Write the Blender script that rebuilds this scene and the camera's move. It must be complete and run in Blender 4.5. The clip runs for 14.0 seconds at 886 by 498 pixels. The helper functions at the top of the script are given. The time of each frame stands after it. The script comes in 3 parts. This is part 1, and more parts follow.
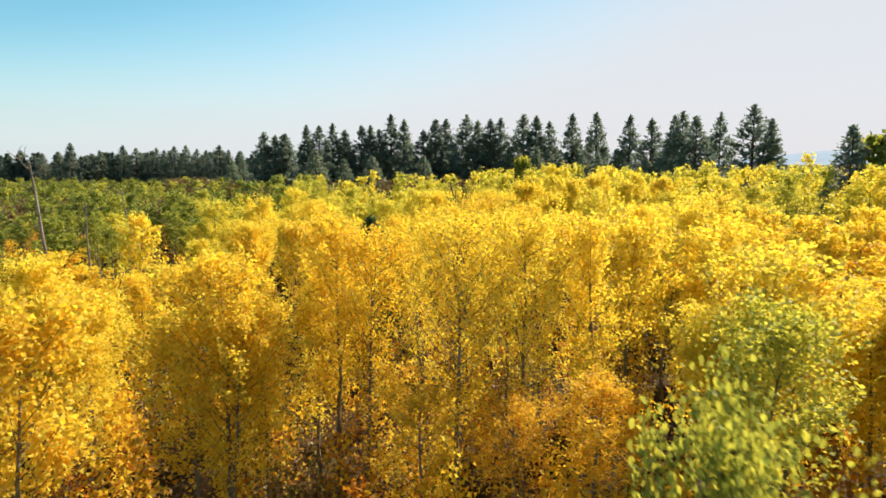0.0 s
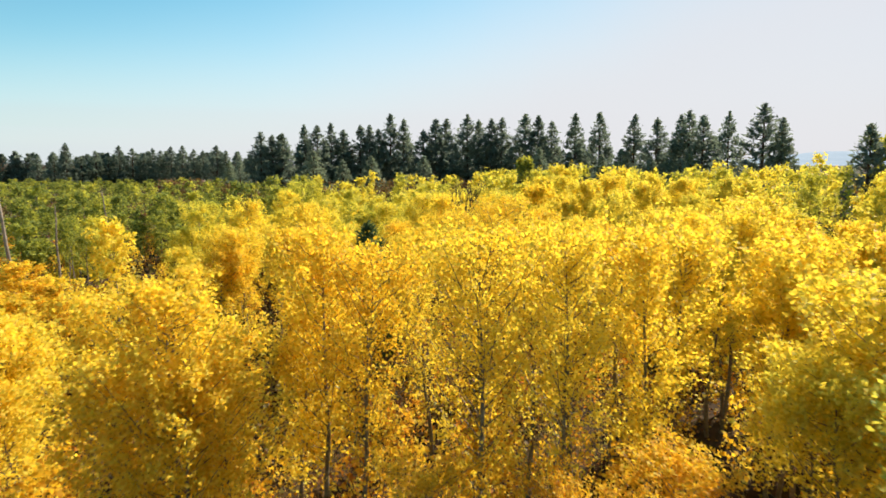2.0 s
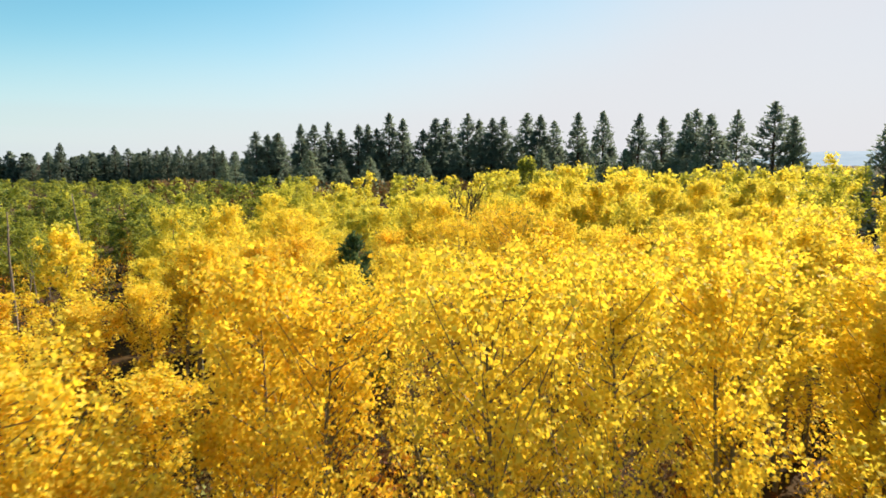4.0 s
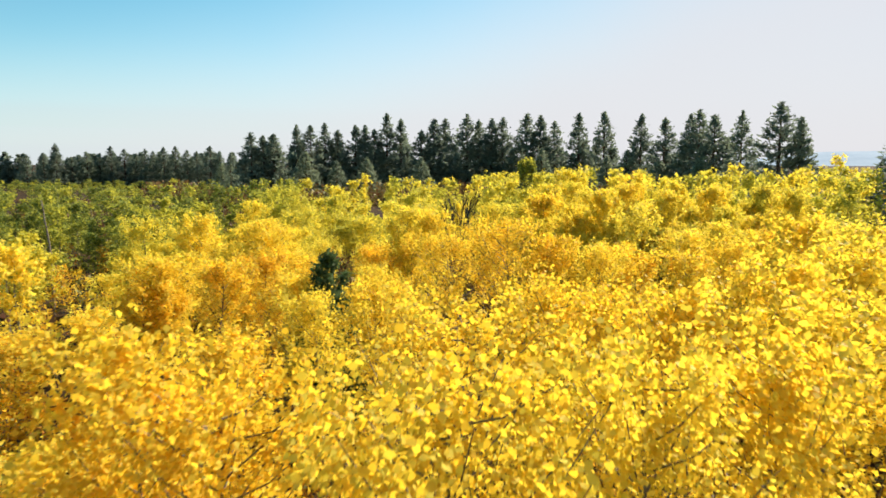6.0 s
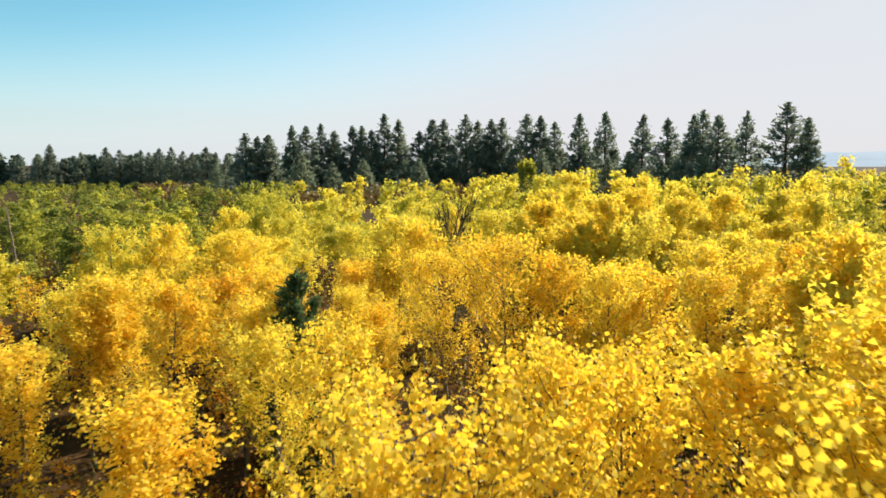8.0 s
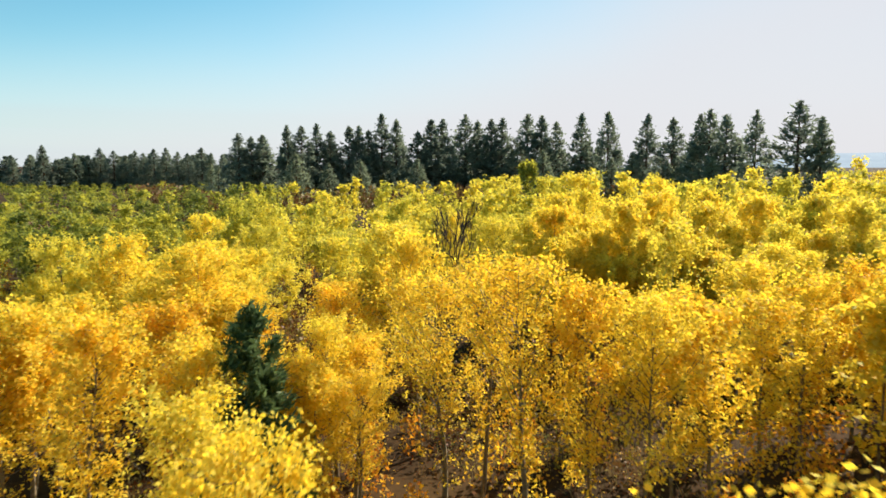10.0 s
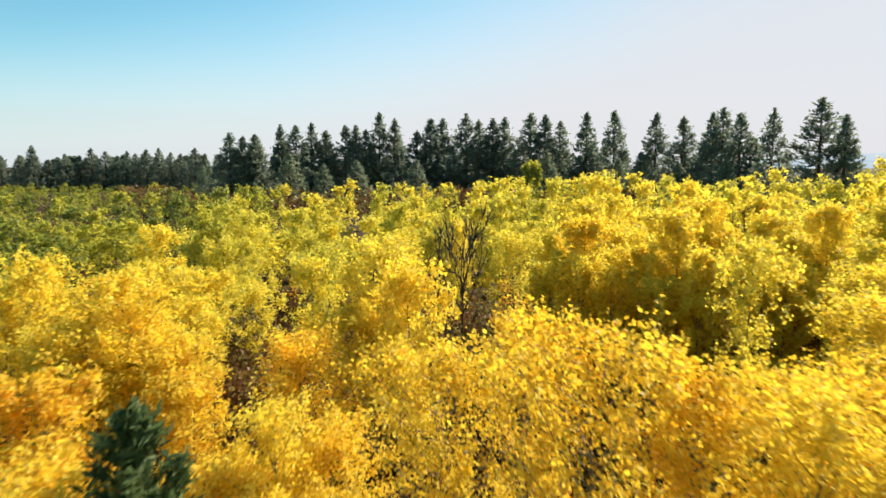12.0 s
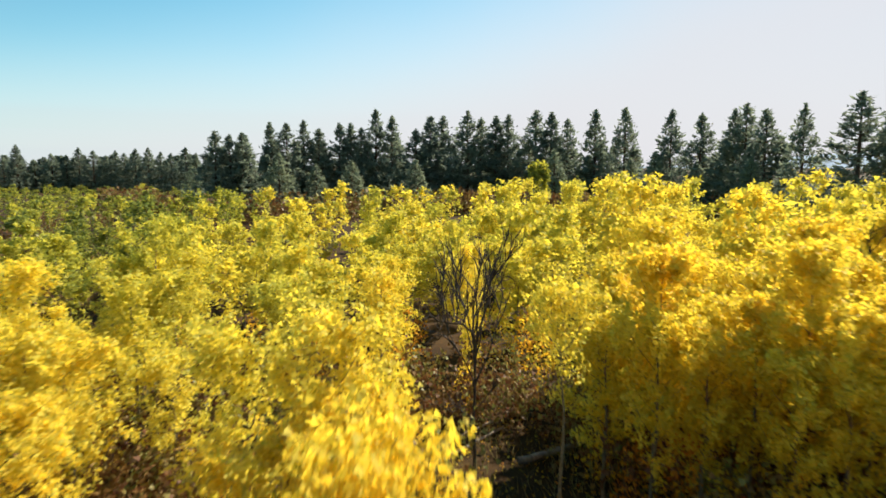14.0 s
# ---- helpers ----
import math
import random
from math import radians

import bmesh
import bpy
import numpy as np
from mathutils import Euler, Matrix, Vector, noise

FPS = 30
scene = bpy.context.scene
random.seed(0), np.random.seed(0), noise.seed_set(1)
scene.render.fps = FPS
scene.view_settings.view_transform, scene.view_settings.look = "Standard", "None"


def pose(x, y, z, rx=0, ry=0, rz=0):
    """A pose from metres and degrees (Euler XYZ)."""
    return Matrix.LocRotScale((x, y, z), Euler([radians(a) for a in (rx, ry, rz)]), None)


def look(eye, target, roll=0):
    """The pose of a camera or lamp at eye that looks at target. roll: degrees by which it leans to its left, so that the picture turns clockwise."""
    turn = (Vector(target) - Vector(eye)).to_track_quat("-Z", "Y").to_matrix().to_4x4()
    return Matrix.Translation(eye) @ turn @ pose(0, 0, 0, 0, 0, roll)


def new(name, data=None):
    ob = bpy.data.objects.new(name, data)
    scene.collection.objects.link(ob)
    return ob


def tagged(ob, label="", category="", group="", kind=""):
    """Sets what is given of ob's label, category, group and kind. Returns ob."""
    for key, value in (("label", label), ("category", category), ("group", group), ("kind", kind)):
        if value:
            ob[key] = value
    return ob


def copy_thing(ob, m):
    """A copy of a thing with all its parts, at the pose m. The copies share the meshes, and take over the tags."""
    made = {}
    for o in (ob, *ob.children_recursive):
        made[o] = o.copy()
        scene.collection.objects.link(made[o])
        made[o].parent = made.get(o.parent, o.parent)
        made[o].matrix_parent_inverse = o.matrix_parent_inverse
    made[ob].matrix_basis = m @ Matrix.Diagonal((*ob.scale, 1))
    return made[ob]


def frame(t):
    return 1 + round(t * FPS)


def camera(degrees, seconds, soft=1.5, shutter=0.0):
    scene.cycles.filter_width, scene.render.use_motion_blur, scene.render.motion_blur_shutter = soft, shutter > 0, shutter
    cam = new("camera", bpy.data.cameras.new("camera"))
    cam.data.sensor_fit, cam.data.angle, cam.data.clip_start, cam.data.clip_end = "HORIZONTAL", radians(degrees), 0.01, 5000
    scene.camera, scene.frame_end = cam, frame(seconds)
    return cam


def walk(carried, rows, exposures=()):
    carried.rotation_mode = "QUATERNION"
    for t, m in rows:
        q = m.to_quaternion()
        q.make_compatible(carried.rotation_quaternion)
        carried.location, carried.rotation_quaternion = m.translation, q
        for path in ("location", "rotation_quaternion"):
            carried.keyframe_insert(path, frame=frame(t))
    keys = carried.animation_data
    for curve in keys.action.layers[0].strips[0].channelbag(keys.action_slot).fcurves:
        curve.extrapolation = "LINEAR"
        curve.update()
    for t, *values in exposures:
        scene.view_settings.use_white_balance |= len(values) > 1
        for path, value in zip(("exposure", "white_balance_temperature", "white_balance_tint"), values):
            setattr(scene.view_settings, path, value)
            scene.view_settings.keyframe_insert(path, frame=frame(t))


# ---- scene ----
# The camera and its flight over the young aspens.
cam = camera(67.0, 14.0, soft=1.65, shutter=0.7)
PATH = [
    (0.0, pose(0.691, -7.537, 7.313, 82.649, -0.000, 0.362)),
    (0.5, pose(0.599, -7.034, 7.341, 82.673, -0.000, 0.330)),
    (1.0, pose(0.514, -6.303, 7.330, 82.688, -0.000, 0.311)),
    (1.5, pose(0.448, -5.452, 7.303, 82.698, -0.000, 0.302)),
    (2.0, pose(0.406, -4.560, 7.277, 82.704, -0.000, 0.300)),
    (2.5, pose(0.390, -3.680, 7.262, 82.707, -0.000, 0.305)),
    (3.0, pose(0.403, -2.847, 7.263, 82.708, -0.000, 0.314)),
    (3.5, pose(0.441, -2.076, 7.282, 82.707, -0.000, 0.325)),
    (4.0, pose(0.501, -1.373, 7.317, 82.708, -0.000, 0.337)),
    (4.5, pose(0.579, -0.732, 7.366, 82.708, -0.000, 0.349)),
    (5.0, pose(0.670, -0.140, 7.424, 82.711, -0.000, 0.360)),
    (5.5, pose(0.768, 0.418, 7.487, 82.715, -0.000, 0.368)),
    (6.0, pose(0.867, 0.964, 7.548, 82.722, -0.000, 0.374)),
    (6.5, pose(0.962, 1.514, 7.604, 82.731, -0.000, 0.376)),
    (7.0, pose(1.047, 2.090, 7.652, 82.743, -0.000, 0.375)),
    (7.5, pose(1.119, 2.706, 7.688, 82.758, -0.000, 0.369)),
    (8.0, pose(1.174, 3.379, 7.713, 82.774, -0.000, 0.360)),
    (8.5, pose(1.209, 4.118, 7.725, 82.793, -0.000, 0.347)),
    (9.0, pose(1.223, 4.935, 7.728, 82.814, 0.000, 0.330)),
    (9.5, pose(1.217, 5.835, 7.723, 82.835, 0.000, 0.311)),
    (10.0, pose(1.191, 6.824, 7.713, 82.856, 0.000, 0.290)),
    (10.5, pose(1.148, 7.907, 7.704, 82.877, 0.000, 0.267)),
    (11.0, pose(1.092, 9.092, 7.698, 82.897, 0.000, 0.245)),
    (11.5, pose(1.027, 10.388, 7.700, 82.913, 0.000, 0.224)),
    (12.0, pose(0.961, 11.811, 7.712, 82.925, 0.000, 0.206)),
    (12.5, pose(0.900, 13.386, 7.734, 82.932, 0.000, 0.192)),
    (13.0, pose(0.852, 15.147, 7.764, 82.932, 0.000, 0.184)),
    (13.5, pose(0.825, 17.146, 7.796, 82.923, 0.000, 0.185)),
    (14.0, pose(0.829, 19.450, 7.819, 82.903, 0.000, 0.196)),
]
walk(cam, PATH, exposures=[(0.0, 1.04), (14.0, 1.04)])

# ---- light ----
SUN_AZIMUTH, SUN_ELEVATION = radians(44), radians(37)   # from straight ahead (+y) towards the right (+x)
SUN_WAY = Vector((math.sin(SUN_AZIMUTH) * math.cos(SUN_ELEVATION), math.cos(SUN_AZIMUTH) * math.cos(SUN_ELEVATION), math.sin(SUN_ELEVATION)))


def build_world():
    world = bpy.data.worlds.new("autumn_sky")
    world.use_nodes = True
    scene.world = world
    nt = world.node_tree
    nodes, link = nt.nodes, nt.links.new
    nodes.clear()
    out = nodes.new("ShaderNodeOutputWorld")
    back = nodes.new("ShaderNodeBackground")
    sky = nodes.new("ShaderNodeTexSky")
    sky.sky_type = "NISHITA"
    sky.sun_disc = False
    sky.sun_elevation, sky.sun_rotation = SUN_ELEVATION, SUN_AZIMUTH
    sky.air_density, sky.dust_density, sky.ozone_density = 1.0, 0.0, 2.0
    # thin bright veil of high cloud towards the sun and the horizon
    way = nodes.new("ShaderNodeTexCoord")
    dot = nodes.new("ShaderNodeVectorMath")
    dot.operation = "DOT_PRODUCT"
    dot.inputs[1].default_value = (0.45, 0.10, -1.2)
    link(way.outputs["Generated"], dot.inputs[0])
    wisps = nodes.new("ShaderNodeTexNoise")
    wisps.inputs["Scale"].default_value, wisps.inputs["Detail"].default_value = 2.2, 5.0
    link(way.outputs["Generated"], wisps.inputs["Vector"])
    add = nodes.new("ShaderNodeMath")
    add.operation = "MULTIPLY_ADD"
    add.inputs[1].default_value = 0.12
    link(wisps.outputs["Fac"], add.inputs[0])
    link(dot.outputs["Value"], add.inputs[2])
    fade = nodes.new("ShaderNodeMapRange")
    fade.interpolation_type = "SMOOTHSTEP"
    for key, value in (("From Min", -0.31), ("From Max", 0.15), ("To Min", 0.0), ("To Max", 0.92)):
        fade.inputs[key].default_value = value
    link(add.outputs[0], fade.inputs["Value"])
    mix = nodes.new("ShaderNodeMix")
    mix.data_type = "RGBA"
    mix.inputs["B"].default_value = VEIL
    link(fade.outputs["Result"], mix.inputs["Factor"])
    clear = nodes.new("ShaderNodeHueSaturation")
    clear.inputs["Hue"].default_value, clear.inputs["Saturation"].default_value, clear.inputs["Value"].default_value = 0.468, 1.22, 0.99
    link(sky.outputs["Color"], clear.inputs["Color"])
    # pale air low over the horizon
    up = nodes.new("ShaderNodeSeparateXYZ")
    link(way.outputs["Generated"], up.inputs[0])
    low = nodes.new("ShaderNodeMapRange")
    low.interpolation_type = "SMOOTHSTEP"
    for key, value in (("From Min", -0.02), ("From Max", 0.18), ("To Min", 0.85), ("To Max", 0.0)):
        low.inputs[key].default_value = value
    link(up.outputs["Z"], low.inputs["Value"])
    haze = nodes.new("ShaderNodeMix")
    haze.data_type = "RGBA"
    haze.inputs["B"].default_value = HORIZON
    link(low.outputs["Result"], haze.inputs["Factor"])
    link(clear.outputs["Color"], haze.inputs["A"])
    link(haze.outputs["Result"], mix.inputs["A"])
    link(mix.outputs["Result"], back.inputs["Color"])
    back.inputs["Strength"].default_value = SKY_STRENGTH
    link(back.outputs[0], out.inputs["Surface"])


SKY_STRENGTH = 0.0690
VEIL = (5.6, 5.5, 5.75, 1.0)
HORIZON = (4.0, 5.3, 5.85, 1.0)
build_world()
sun = new("sun", bpy.data.lights.new("sun", "SUN"))
sun.data.energy, sun.data.angle, sun.data.color = 5.0, radians(0.55), (1.0, 0.89, 0.73)
sun.matrix_world = look(SUN_WAY * 300, (0, 0, 0))


# ---- materials ----
def material(name):
    mat = bpy.data.materials.new(name)
    mat.use_nodes = True
    nt = mat.node_tree
    return mat, nt.nodes, nt.links.new, nt.nodes["Principled BSDF"]


def ramp(nodes, stops):
    node = nodes.new("ShaderNodeValToRGB")
    el = node.color_ramp.elements
    while len(el) < len(stops):
        el.new(0.5)
    for e, (p, c) in zip(el, stops):
        e.position, e.color = p, (*c, 1.0)
    return node


def foliage(name, stops, jitter, through_share=0.45, gloss=0.5, through_tint=(1.0, 1.0, 1.0)):
    """Thin leaves: the hue comes from the tree (object colour or the tint of its vertices), with a spread from leaf to leaf."""
    mat, nodes, link, bsdf = material(name)
    info, geo = nodes.new("ShaderNodeObjectInfo"), nodes.new("ShaderNodeNewGeometry")
    sep = nodes.new("ShaderNodeSeparateColor")
    link(info.outputs["Color"], sep.inputs[0])
    tint = nodes.new("ShaderNodeAttribute")
    tint.attribute_name = "tint"
    both = nodes.new("ShaderNodeMath")
    link(sep.outputs[0], both.inputs[0])
    link(tint.outputs["Fac"], both.inputs[1])
    spread = nodes.new("ShaderNodeMapRange")
    spread.inputs["To Min"].default_value, spread.inputs["To Max"].default_value = -1.25 * jitter, 0.8 * jitter
    link(geo.outputs["Random Per Island"], spread.inputs["Value"])
    hue = nodes.new("ShaderNodeMath")
    link(both.outputs[0], hue.inputs[0])
    link(spread.outputs["Result"], hue.inputs[1])
    col = ramp(nodes, stops)
    link(hue.outputs[0], col.inputs["Fac"])
    # blotches inside a crown
    blot = nodes.new("ShaderNodeTexNoise")
    blot.inputs["Scale"].default_value, blot.inputs["Detail"].default_value = 2.5, 3.0
    pos = nodes.new("ShaderNodeMapRange")
    pos.inputs["From Min"].default_value, pos.inputs["From Max"].default_value = 0.3, 0.7
    pos.inputs["To Min"].default_value, pos.inputs["To Max"].default_value = 0.82, 1.12
    link(geo.outputs["Position"], blot.inputs["Vector"])
    link(blot.outputs["Fac"], pos.inputs["Value"])
    hsv = nodes.new("ShaderNodeHueSaturation")
    link(col.outputs["Color"], hsv.inputs["Color"])
    link(pos.outputs["Result"], hsv.inputs["Value"])
    link(hsv.outputs["Color"], bsdf.inputs["Base Color"])
    bsdf.inputs["Roughness"].default_value = gloss
    bsdf.inputs["Specular IOR Level"].default_value = 0.15
    glow = nodes.new("ShaderNodeBsdfTranslucent")
    # light that comes through a leaf is redder than light from its face
    warm = nodes.new("ShaderNodeMix")
    warm.data_type, warm.blend_type = "RGBA", "MULTIPLY"
    warm.inputs["Factor"].default_value = 1.0
    warm.inputs["B"].default_value = (*through_tint, 1.0)
    link(hsv.outputs["Color"], warm.inputs["A"])
    link(warm.outputs["Result"], glow.inputs["Color"])
    mix = nodes.new("ShaderNodeMixShader")
    mix.inputs[0].default_value = through_share
    link(bsdf.outputs[0], mix.inputs[1])
    link(glow.outputs[0], mix.inputs[2])
    link(mix.outputs[0], nodes["Material Output"].inputs["Surface"])
    return mat


def grainy(name, stops, scale, rough=0.85, bump=0.4, stretch=(1, 1, 1), fine=8.0):
    """An opaque rough surface: large and fine noise mixed, with relief."""
    mat, nodes, link, bsdf = material(name)
    co, mp = nodes.new("ShaderNodeTexCoord"), nodes.new("ShaderNodeMapping")
    mp.inputs["Scale"].default_value = stretch
    link(co.outputs["Object"], mp.inputs["Vector"])
    a, b = nodes.new("ShaderNodeTexNoise"), nodes.new("ShaderNodeTexNoise")
    a.inputs["Scale"].default_value, a.inputs["Detail"].default_value = scale, 8.0
    b.inputs["Scale"].default_value, b.inputs["Detail"].default_value = scale * fine, 4.0
    for n in (a, b):
        link(mp.outputs[0], n.inputs["Vector"])
    m = nodes.new("ShaderNodeMix")
    m.inputs["Factor"].default_value = 0.4
    link(a.outputs["Fac"], m.inputs["A"])
    link(b.outputs["Fac"], m.inputs["B"])
    col = ramp(nodes, stops)
    link(m.outputs["Result"], col.inputs["Fac"])
    link(col.outputs["Color"], bsdf.inputs["Base Color"])
    bsdf.inputs["Roughness"].default_value = rough
    bsdf.inputs["Specular IOR Level"].default_value = 0.12
    bp = nodes.new("ShaderNodeBump")
    bp.inputs["Strength"].default_value, bp.inputs["Distance"].default_value = bump, 0.03
    link(m.outputs["Result"], bp.inputs["Height"])
    link(bp.outputs[0], bsdf.inputs["Normal"])
    return mat


ASPEN_HUES = [(0.0, (0.54, 0.23, 0.030)), (0.20, (0.85, 0.59, 0.050)), (0.40, (0.91, 0.782, 0.100)), (0.60, (0.81, 0.755, 0.125)), (0.80, (0.49, 0.52, 0.095)), (1.0, (0.15, 0.21, 0.065))]
leaf_mat = foliage("aspen_leaf", ASPEN_HUES, 0.12, 0.58, 0.60, (1.0, 0.855, 0.50))
needle_mat = foliage("pine_needle", [(0.0, (0.15, 0.185, 0.14)), (0.5, (0.23, 0.275, 0.19)), (1.0, (0.29, 0.33, 0.17))], 0.25, 0.50, 0.6)
young_needle_mat = foliage("young_pine_needle", [(0.0, (0.05, 0.085, 0.032)), (0.5, (0.105, 0.16, 0.058)), (1.0, (0.18, 0.24, 0.085))], 0.3, 0.40, 0.55)
shrub_mat = foliage("shrub_leaf", [(0.0, (0.15, 0.06, 0.025)), (0.5, (0.24, 0.15, 0.045)), (1.0, (0.26, 0.28, 0.07))], 0.25, 0.3)
bark_mat = grainy("aspen_bark", [(0.25, (0.07, 0.055, 0.035)), (0.5, (0.19, 0.155, 0.10)), (0.8, (0.36, 0.32, 0.23))], 3.0, 0.8, 0.3, (1, 1, 2.5))
pine_bark_mat = grainy("pine_bark", [(0.3, (0.05, 0.032, 0.022)), (0.6, (0.13, 0.085, 0.06)), (0.9, (0.22, 0.15, 0.11))], 2.0, 0.9, 0.8, (1, 1, 0.4))
dead_mat = grainy("weathered_wood", [(0.3, (0.035, 0.027, 0.022)), (0.6, (0.10, 0.08, 0.066)), (0.9, (0.19, 0.16, 0.135))], 2.5, 0.85, 0.5, (1, 1, 0.3))
snag_mat = grainy("bleached_wood", [(0.3, (0.11, 0.075, 0.055)), (0.5, (0.26, 0.21, 0.16)), (0.8, (0.46, 0.42, 0.36))], 1.6, 0.8, 0.5, (1, 1, 0.25))
ground_mat = grainy("forest_floor", [(0.25, (0.015, 0.008, 0.003)), (0.45, (0.036, 0.019, 0.006)), (0.6, (0.060, 0.033, 0.010)), (0.8, (0.10, 0.06, 0.02))], 0.35, 0.95, 0.8, (1, 1, 1), 14.0)
grass_mat = foliage("dry_grass", [(0.0, (0.26, 0.17, 0.07)), (0.5, (0.36, 0.29, 0.12)), (1.0, (0.22, 0.25, 0.07))], 0.3, 0.3, 0.7)
# the blue is distance haze painted into the hill's base colour
hazy_hill_mat = grainy("distant_hill", [(0.3, (0.20, 0.27, 0.36)), (0.7, (0.26, 0.33, 0.42))], 0.01, 1.0, 0.0)


# ---- mesh helpers ----
def mesh_of(name, blocks):
    """A mesh from blocks (points N x 3, faces M x k, material, tint per point or None), in one go."""
    me = bpy.data.meshes.new(name)
    mats, base, pts, loops, sizes, slots, tints = [], 0, [], [], [], [], []
    for p, f, mat, tint in blocks:
        if mat not in mats:
            mats.append(mat)
        pts.append(p)
        loops.append((f + base).ravel())
        sizes.append(np.full(len(f), f.shape[1], dtype=np.int32))
        slots.append(np.full(len(f), mats.index(mat), dtype=np.int32))
        tints.append(np.zeros(len(p)) if tint is None else tint)
        base += len(p)
    pts, loops, sizes, slots = np.concatenate(pts), np.concatenate(loops), np.concatenate(sizes), np.concatenate(slots)
    me.vertices.add(len(pts))
    me.vertices.foreach_set("co", pts.astype(np.float32).ravel())
    me.loops.add(len(loops))
    me.loops.foreach_set("vertex_index", loops.astype(np.int32))
    me.polygons.add(len(sizes))
    me.polygons.foreach_set("loop_start", (np.cumsum(sizes) - sizes).astype(np.int32))
    me.polygons.foreach_set("loop_total", sizes)
    for m in mats:
        me.materials.append(m)
    me.polygons.foreach_set("material_index", slots)
    if any(b[3] is not None for b in blocks):
        at = me.attributes.new("tint", "FLOAT", "POINT")
        at.data.foreach_set("value", np.concatenate(tints).astype(np.float32))
    me.update(calc_edges=True)
    me.validate()
    return me


def part(name, blocks, parent, label=""):
    ob = new(name, mesh_of(name, blocks))
    ob.parent = parent
    return tagged(ob, label)


def tube(line, radii, sides=6):
    """A tapered limb along a line of points: points and quads."""
    line = np.asarray(line, float)
    way = np.gradient(line, axis=0)
    way /= np.linalg.norm(way, axis=1)[:, None] + 1e-9
    side = np.cross(way, (0.31, 0.87, 0.38))
    side /= np.linalg.norm(side, axis=1)[:, None] + 1e-9
    over = np.cross(way, side)
    a = np.linspace(0, 2 * np.pi, sides, endpoint=False)
    r = np.asarray(radii, float)[:, None, None]
    p = line[:, None] + r * (np.cos(a)[None, :, None] * side[:, None] + np.sin(a)[None, :, None] * over[:, None])
    n = len(line)
    i, j = np.meshgrid(np.arange(n - 1), np.arange(sides), indexing="ij")
    k = (j + 1) % sides
    f = np.stack([i * sides + j, i * sides + k, (i + 1) * sides + k, (i + 1) * sides + j], -1).reshape(-1, 4)
    return p.reshape(-1, 3), f


def merge(pieces):
    """Several (points, faces) of one face size as one."""
    base, ps, fs = 0, [], []
    for p, f in pieces:
        ps.append(p)
        fs.append(f + base)
        base += len(p)
    return np.concatenate(ps), np.concatenate(fs)


def unit(v):
    return v / (np.linalg.norm(v, axis=-1, keepdims=True) + 1e-9)


def leaves_at(rng, at, size, corners=4, droop=0.35, slim=1.18):
    """Small folded leaves at the given points: rounded ones of six points, kites of four, or triangles for far trees."""
    n = len(at)
    tip = unit(rng.normal(size=(n, 3)) + (0, 0, -droop))
    side = unit(np.cross(tip, rng.normal(size=(n, 3))))
    s = (size * rng.uniform(0.65, 1.25, n))[:, None]
    fold = np.cross(tip, side) * s * 0.10
    if corners == 3:
        p = np.stack([at, at + tip * s * 0.9 + side * s * 0.55, at + tip * s * 0.9 - side * s * 0.55], 1)
    elif corners == 6:
        wide, high = side * s * 0.56, side * s * 0.36
        p = np.stack([at, at + tip * s * 0.30 + wide + fold, at + tip * s * 0.74 + high + fold, at + tip * s, at + tip * s * 0.74 - high + fold, at + tip * s * 0.30 - wide + fold], 1)
    else:
        p = np.stack([at, at + tip * s * 0.48 + side * s * 0.5 * slim + fold, at + tip * s, at + tip * s * 0.48 - side * s * 0.5 * slim + fold], 1)
    return p.reshape(-1, 3), np.arange(n * corners).reshape(n, corners)


